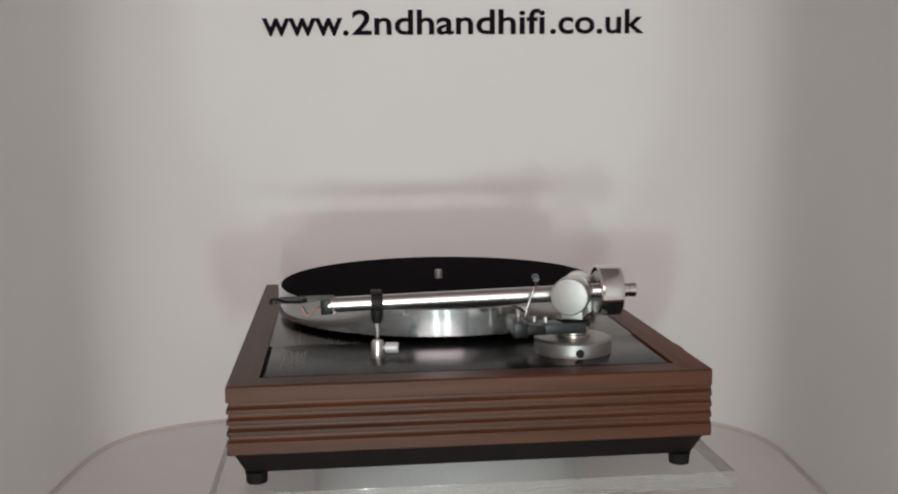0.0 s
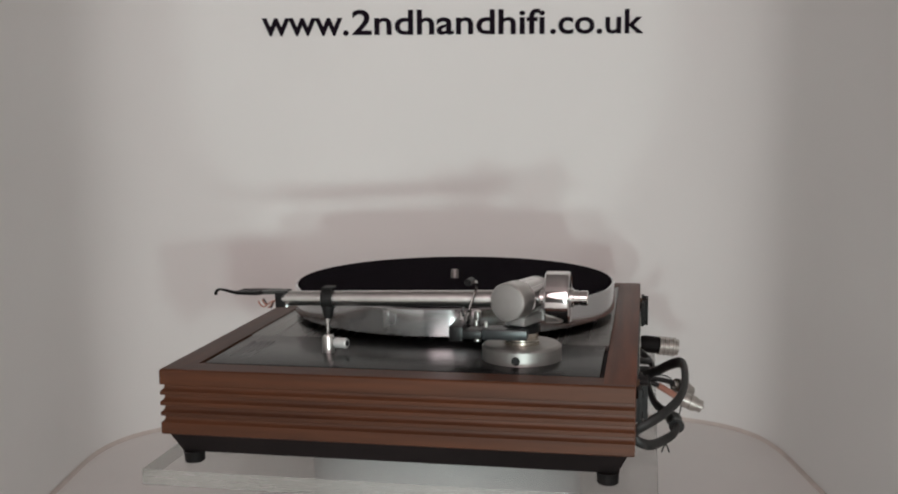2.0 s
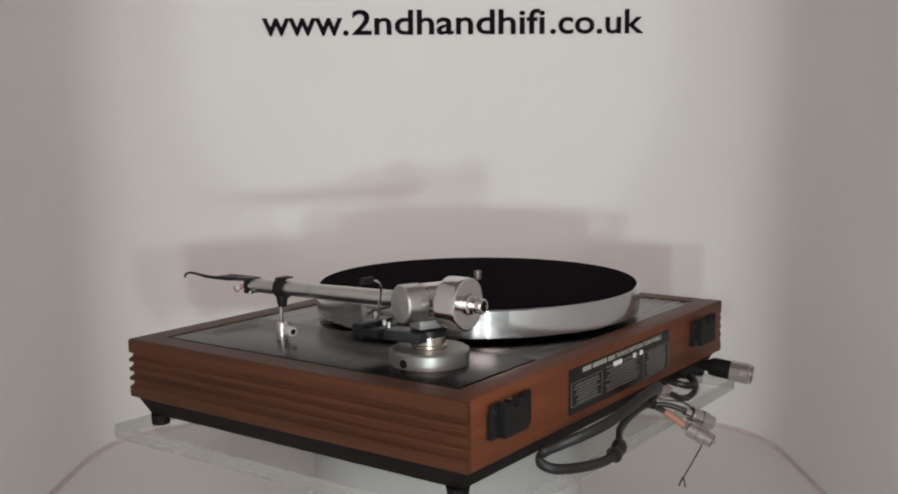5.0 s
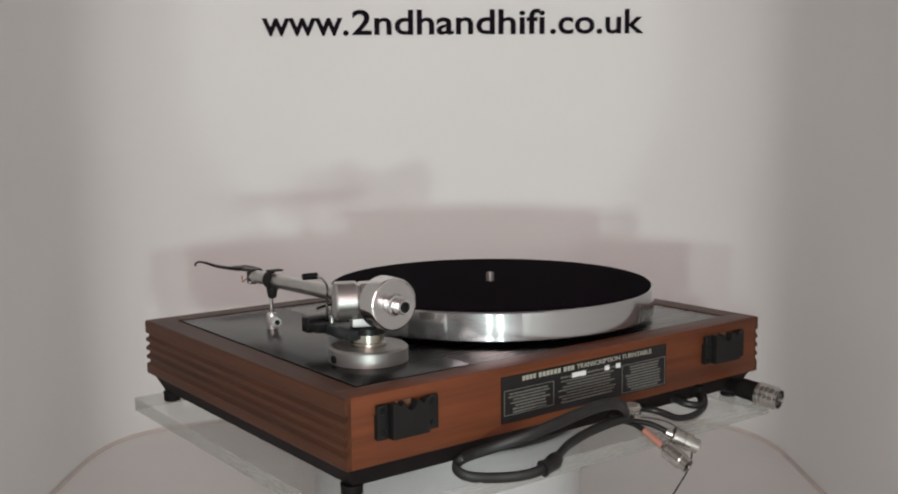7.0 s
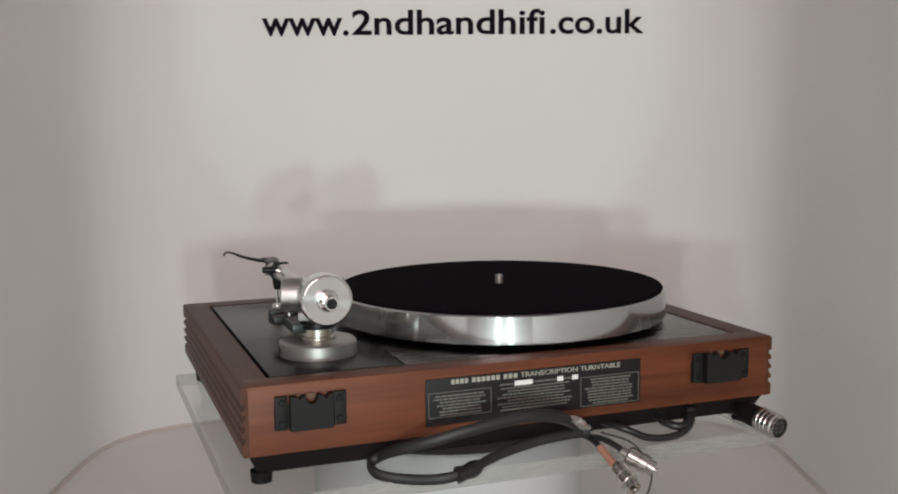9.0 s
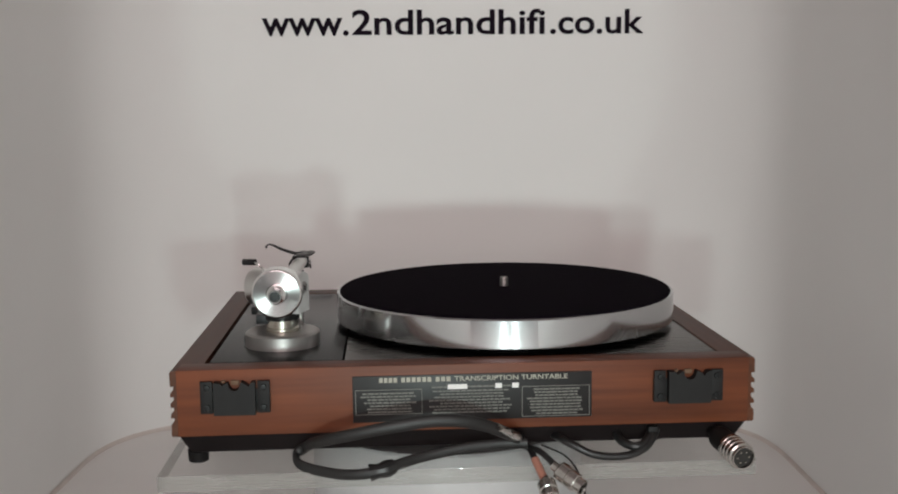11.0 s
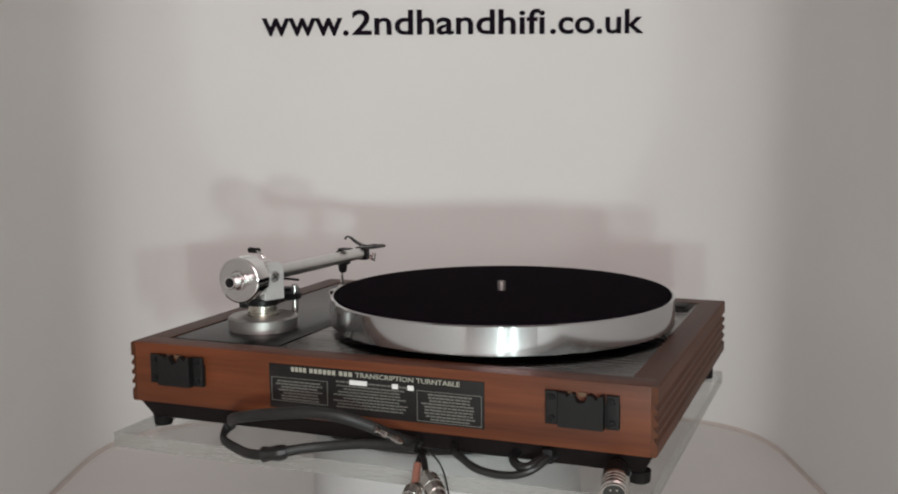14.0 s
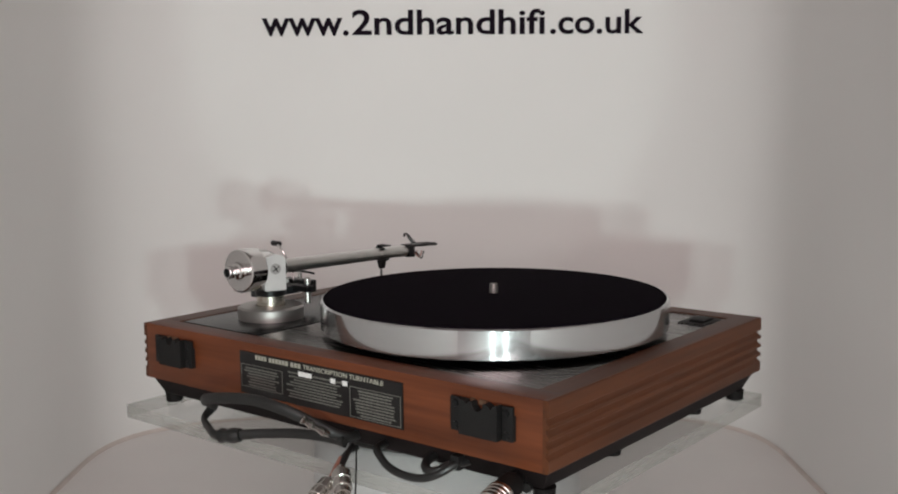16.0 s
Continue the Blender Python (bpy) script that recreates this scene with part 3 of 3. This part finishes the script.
for k, (x, y) in enumerate(((0.1610, 0.0560), (0.1650, 0.0640))):
    part("lift_screw", lathe([(0, 0.1060), (0.0017, 0.1060), (0.0017, 0.1100), (0.0010, 0.1104), (0, 0.1104)], Matrix.Translation((x, y, 0)), 16), SATIN, lift)

# maker's plate on the back, with its lines of print
YB = D / 2 + 0.0003
plate = part("rating_plate", box(-0.0962, 0.0875, YB - 0.001, YB + 0.0012, 0.0356, 0.0716, 0.0003), PLATE, player, "black printed rating plate")


def backprint(name, x0, x1, z0, z1, mat):
    return part(name, box(x0, x1, YB + 0.0010, YB + 0.0015, z0, z1), mat, plate)


x = 0.0675
for n in (0.0145, 0.0240, 0.0125):
    steps = max(3, round(n / 0.0037))
    for i in range(steps):
        w = n / steps
        backprint("print_bar", x - w * (i + 0.84), x - w * (i + 0.1), 0.0664, 0.0701, PRINT)
    x -= n + 0.0022
FACE2 = Matrix.Translation((x, YB + 0.0012, 0.0664)) @ pose(0, 0, 0, 0, 0, 180)
letters("title", "TRANSCRIPTION TURNTABLE", x + 0.0773, 0.0038, PRINT, FACE2, plate, 0.0003, 0.01)
rnd = random.Random(5)


def print_block(x0, x1, z_top, rows, pitch, h, centre):
    for i in range(rows):
        full = x1 - x0
        w = full * rnd.uniform(0.72, 0.98)
        a = (x0 + x1 - w) / 2 if centre else x1 - w
        z = z_top - pitch * i
        while a < (x0 + x1 + w) / 2 - 0.002:
            n = rnd.uniform(0.0016, 0.0048)
            backprint("print_line", a, min(a + n, x1), z - h, z, GREY_PRINT)
            a += n + 0.0006


def print_frame(x0, x1, z0, z1):
    for a in ((x0, x1, z1 - 0.0005, z1), (x0, x1, z0, z0 + 0.0005), (x0, x0 + 0.0005, z0, z1), (x1 - 0.0005, x1, z0, z1)):
        backprint("frame_line", *a, GREY_PRINT)


print_frame(0.0345, 0.0855, 0.0415, 0.0610)
print_block(0.0385, 0.0815, 0.0585, 7, 0.0024, 0.0012, True)
print_frame(-0.0945, -0.0420, 0.0370, 0.0610)
print_block(-0.0910, -0.0455, 0.0590, 9, 0.0024, 0.0012, True)
print_block(-0.0380, 0.0315, 0.0625, 1, 0.003, 0.0013, True)
print_block(-0.0350, 0.0300, 0.0592, 8, 0.0024, 0.0011, True)
for a, b in ((0.0000, 0.0150), (-0.0265, -0.0215), (-0.0395, -0.0345)):
    part("paper_patch", box(a, b, YB + 0.0010, YB + 0.0018, 0.0602, 0.0640), WHITE_PAPER, plate)


def hinge(x0, x1):
    """A black lid hinge: two screwed ears and a thicker socket with a broken upper edge."""
    h = part("lid_hinge", box(x0, x1, YB - 0.001, YB + 0.0018, 0.0466, 0.0645, 0.0004), BLACK_PLASTIC, player, "black plastic lid hinge socket")
    for e0, e1 in ((x0, x0 + 0.0092), (x1 - 0.0092, x1)):
        part("ear", box(e0, e1, YB + 0.0016, YB + 0.0045, 0.0464, 0.0712, 0.0007), BLACK_PLASTIC, h)
    a, b = x0 + 0.0105, x1 - 0.0105
    z0, z1 = 0.0460, 0.0712
    mid, span = (a + b) / 2, b - a
    pts = [(a, z0), (b, z0), (b, z1), (b - 0.16 * span, z1 - 0.0004), (b - 0.20 * span, z1 - 0.0026), (b - 0.27 * span, z1 - 0.0008), (mid + 0.17 * span, z1 - 0.0002)]
    pts += [(mid + 0.15 * span * math.cos(k * math.pi / 6), z1 - 0.0004 - 0.0062 * math.sin(k * math.pi / 6)) for k in range(7)]
    pts += [(mid - 0.18 * span, z1), (a + 0.22 * span, z1 - 0.0014), (a + 0.16 * span, z1 - 0.0036), (a + 0.10 * span, z1 - 0.0006), (a, z1)]
    bm = prism(pts, YB + 0.0016, YB + 0.0085)
    bmesh.ops.transform(bm, matrix=Matrix(((1, 0, 0, 0), (0, 0, 1, 0), (0, 1, 0, 0), (0, 0, 0, 1))), verts=bm.verts)
    part("socket", bm, BLACK_PLASTIC, h)
    for x_ in (x0 + 0.005, x1 - 0.005):
        for z_ in (0.0510, 0.0665):
            part("screw", lathe([(0, 0), (0.0026, 0), (0.0022, 0.0010), (0, 0.0012)], Matrix.Translation((x_, YB + 0.0044, z_)) @ pose(0, 0, 0, -90, 0, 0), 18), BLACK_METAL, h)
    for x_, w_, h_ in ((mid, 0.0030, 0.0026), (b - 0.22 * span, 0.0016, 0.0014)):
        part("glue_patch", box(x_ - w_, x_ + w_, YB + 0.0001, YB + 0.0024, 0.0706 - h_, 0.0714, 0.0004), GLUE, h)


hinge(0.1494, 0.2015)
hinge(-0.1982, -0.1442)

# cables at the back
signal = part("signal_cable", sweep([(-0.040, 0.165, 0.0195), (-0.041, 0.180, 0.0200), (-0.037, 0.1895, 0.0235), (-0.029, 0.1970, 0.0290), (-0.014, 0.2065, 0.0380), (0.0044, 0.2150, 0.0450), (0.030, 0.2180, 0.0468), (0.065, 0.2175, 0.0420), (0.091, 0.2125, 0.0360),
                                     (0.109, 0.2020, 0.0295), (0.119, 0.1900, 0.0235), (0.1245, 0.1785, 0.0170), (0.1315, 0.1785, 0.0115), (0.1270, 0.1885, 0.0066), (0.107, 0.1990, 0.0040), (0.086, 0.2095, 0.0052), (0.066, 0.2105, 0.0085), (0.048, 0.2020, 0.0114), (0.030, 0.1940, 0.0132), (0.001, 0.1890, 0.0168), (-0.030, 0.1870, 0.0185), (-0.045, 0.1890, 0.0185)], 0.0050, 16, 0.66, 8,
                                    radii=lambda t: 0.0041 + 0.0007 * max(0.0, 1 - abs(t - 0.26) / 0.28)), CABLE_GREY, player, "flat grey signal cable looped at the back")
part("sleeve", sweep([(0.075, 0.2112, 0.0070), (0.066, 0.2105, 0.0085), (0.057, 0.2068, 0.0100)], 0.0056, 12, 1, 4, radii=lambda t: 0.0060 + 0.0006 * math.cos(9 * t)), CABLE_BLACK, signal)
part("foil_tie", sweep([(-0.021, 0.2100, 0.0385), (-0.0245, 0.2080, 0.0355), (-0.030, 0.2035, 0.0310), (-0.037, 0.1975, 0.0255)], 0.0016, 8, 2.4, 4, radii=lambda t: 0.0024 + 0.0006 * math.sin(17 * t)), PLUG, signal, "crumpled metal tie")
part("lead", sweep([(-0.047, 0.1780, 0.0125), (-0.048, 0.1890, 0.0120), (-0.050, 0.1985, 0.0085)], 0.0024, 12), CABLE_BLACK, signal)
part("lead", sweep([(-0.044, 0.1800, 0.0135), (-0.0535, 0.1950, 0.0140), (-0.060, 0.2070, 0.0105), (-0.063, 0.2125, 0.0072)], 0.0024, 12), CABLE_BLACK, signal)
part("salmon_sleeve", rod((-0.0495, 0.1970, 0.0092), (-0.0545, 0.2135, -0.0018), 0.0031, 0.0005, 18), ORANGE, signal)


def phono_plug(a, b):
    """A nickel phono plug: strain relief, knurled shell, collar and centre pin."""
    a, b = Vector(a), Vector(b)
    m = Matrix.Translation(a) @ (b - a).to_track_quat("Z", "Y").to_matrix().to_4x4() @ Matrix.Scale(1.3, 4)
    bm = lathe([(0, -0.002), (0.0026, -0.002), (0.0030, 0.002), (0.0052, 0.0026), (0.0056, 0.0032), (0.0056, 0.0090), (0.0050, 0.0094), (0.0050, 0.0102), (0.0056, 0.0106), (0.0056, 0.0150), (0.0052, 0.0156), (0.0046, 0.0158), (0.0046, 0.0200), (0.0040, 0.0200), (0.0040, 0.0165), (0, 0.0165)], m, 24)
    lathe([(0, 0.0160), (0.0014, 0.0160), (0.0014, 0.0212), (0.0009, 0.0220), (0, 0.0222)], m, 14, bm)
    part("phono_plug", bm, PLUG, signal)


phono_plug((-0.0550, 0.2140, -0.0022), (-0.0575, 0.2414, -0.0140))
phono_plug((-0.0630, 0.2120, 0.0072), (-0.0815, 0.2290, -0.0045))
part("ground_wire", sweep([(-0.056, 0.1880, 0.0170), (-0.073, 0.2060, 0.0120), (-0.083, 0.2180, -0.0050), (-0.0815, 0.2195, -0.0220), (-0.0755, 0.2120, -0.0420), (-0.0715, 0.2055, -0.0560)], 0.0007, 8), CABLE_BLACK, signal)
part("spade_tag", sweep([(-0.0725, 0.2015, -0.0640), (-0.0715, 0.2055, -0.0560), (-0.0690, 0.2090, -0.0630)], 0.0008, 8), CABLE_BLACK, signal)

mains = part("mains_cord", sweep([(-0.068, 0.165, 0.0180), (-0.074, 0.184, 0.0185), (-0.083, 0.1900, 0.0150), (-0.094, 0.1925, 0.0100), (-0.110, 0.1930, 0.0075), (-0.125, 0.1920, 0.0085), (-0.137, 0.1885, 0.0130), (-0.145, 0.1800, 0.0190), (-0.150, 0.1680, 0.0200)], 0.0030, 12), CABLE_BLACK, player, "black cord looped under the back edge")
part("cord_turn", sweep([(-0.118, 0.166, 0.0185), (-0.119, 0.180, 0.0160), (-0.126, 0.1875, 0.0138), (-0.134, 0.1875, 0.0145), (-0.142, 0.180, 0.0190)], 0.0034, 12), CABLE_BLACK, mains)
part("cord_clip", box(-0.149, -0.141, 0.170, 0.180, 0.0150, 0.0260, 0.0015), BLACK_PLASTIC, mains)
DIN = Matrix.Translation((-0.1950, 0.172, 0.0180)) @ Vector((-0.17, 0.97, -0.12)).to_track_quat("Z", "Y").to_matrix().to_4x4() @ Matrix.Diagonal((0.94, 0.94, 1, 1))
plug = part("multipin_plug", lathe([(0, 0.026), (0.0085, 0.026), (0.0106, 0.0268), (0.0110, 0.0275), (0.0110, 0.0305), (0.0104, 0.0310), (0.0104, 0.0325), (0.0110, 0.0330), (0.0110, 0.0350), (0.0104, 0.0355), (0.0104, 0.0370), (0.0110, 0.0375), (0.0110, 0.0395), (0.0104, 0.0400), (0.0104, 0.0415), (0.0110, 0.0420), (0.0110, 0.0445), (0.0096, 0.0455), (0.0096, 0.0480), (0.0088, 0.0480), (0.0086, 0.0450), (0, 0.0450)], DIN, 40), PLUG, player, "ribbed nickel multi-pin plug with a black boot")
part("boot", lathe([(0, -0.004), (0.0045, -0.004), (0.0060, 0.004), (0.0090, 0.008), (0.0098, 0.012), (0.0098, 0.0262), (0, 0.0262)], DIN, 32), RUBBER, plug)
part("insert", lathe([(0, 0.0448), (0.0080, 0.0448), (0.0080, 0.0462), (0, 0.0462)], DIN, 28), HEADSHELL, plug)
for i in range(6):
    a = i * math.pi / 3
    part("pin", lathe([(0, 0.046), (0.0006, 0.046), (0.0006, 0.0474), (0, 0.0475)], DIN @ Matrix.Translation((0.0048 * math.cos(a), 0.0048 * math.sin(a), 0)), 10), BRASS, plug)
part("cord", sweep([(-0.2015, 0.171, 0.0118), (-0.198, 0.160, 0.0120), (-0.180, 0.150, 0.0125), (-0.160, 0.155, 0.0128)], 0.0035, 12), CABLE_BLACK, plug)


def motions():
    """The slab and the player on it turn steadily on the pillar."""
    rows_player, rows_slab = [], []
    for t in range(17):
        turn = pose(0, 0, 0, 0, 0, -84.173 - 8.3881 * t - 0.00272 * t * t)
        rows_player.append((float(t), turn @ Matrix.Translation((-0.0059, -0.0018, 0))))
        rows_slab.append((float(t), turn))
    walk(player, rows_player)
    walk(mat, rows_player)
    walk(slab, rows_slab)


motions()
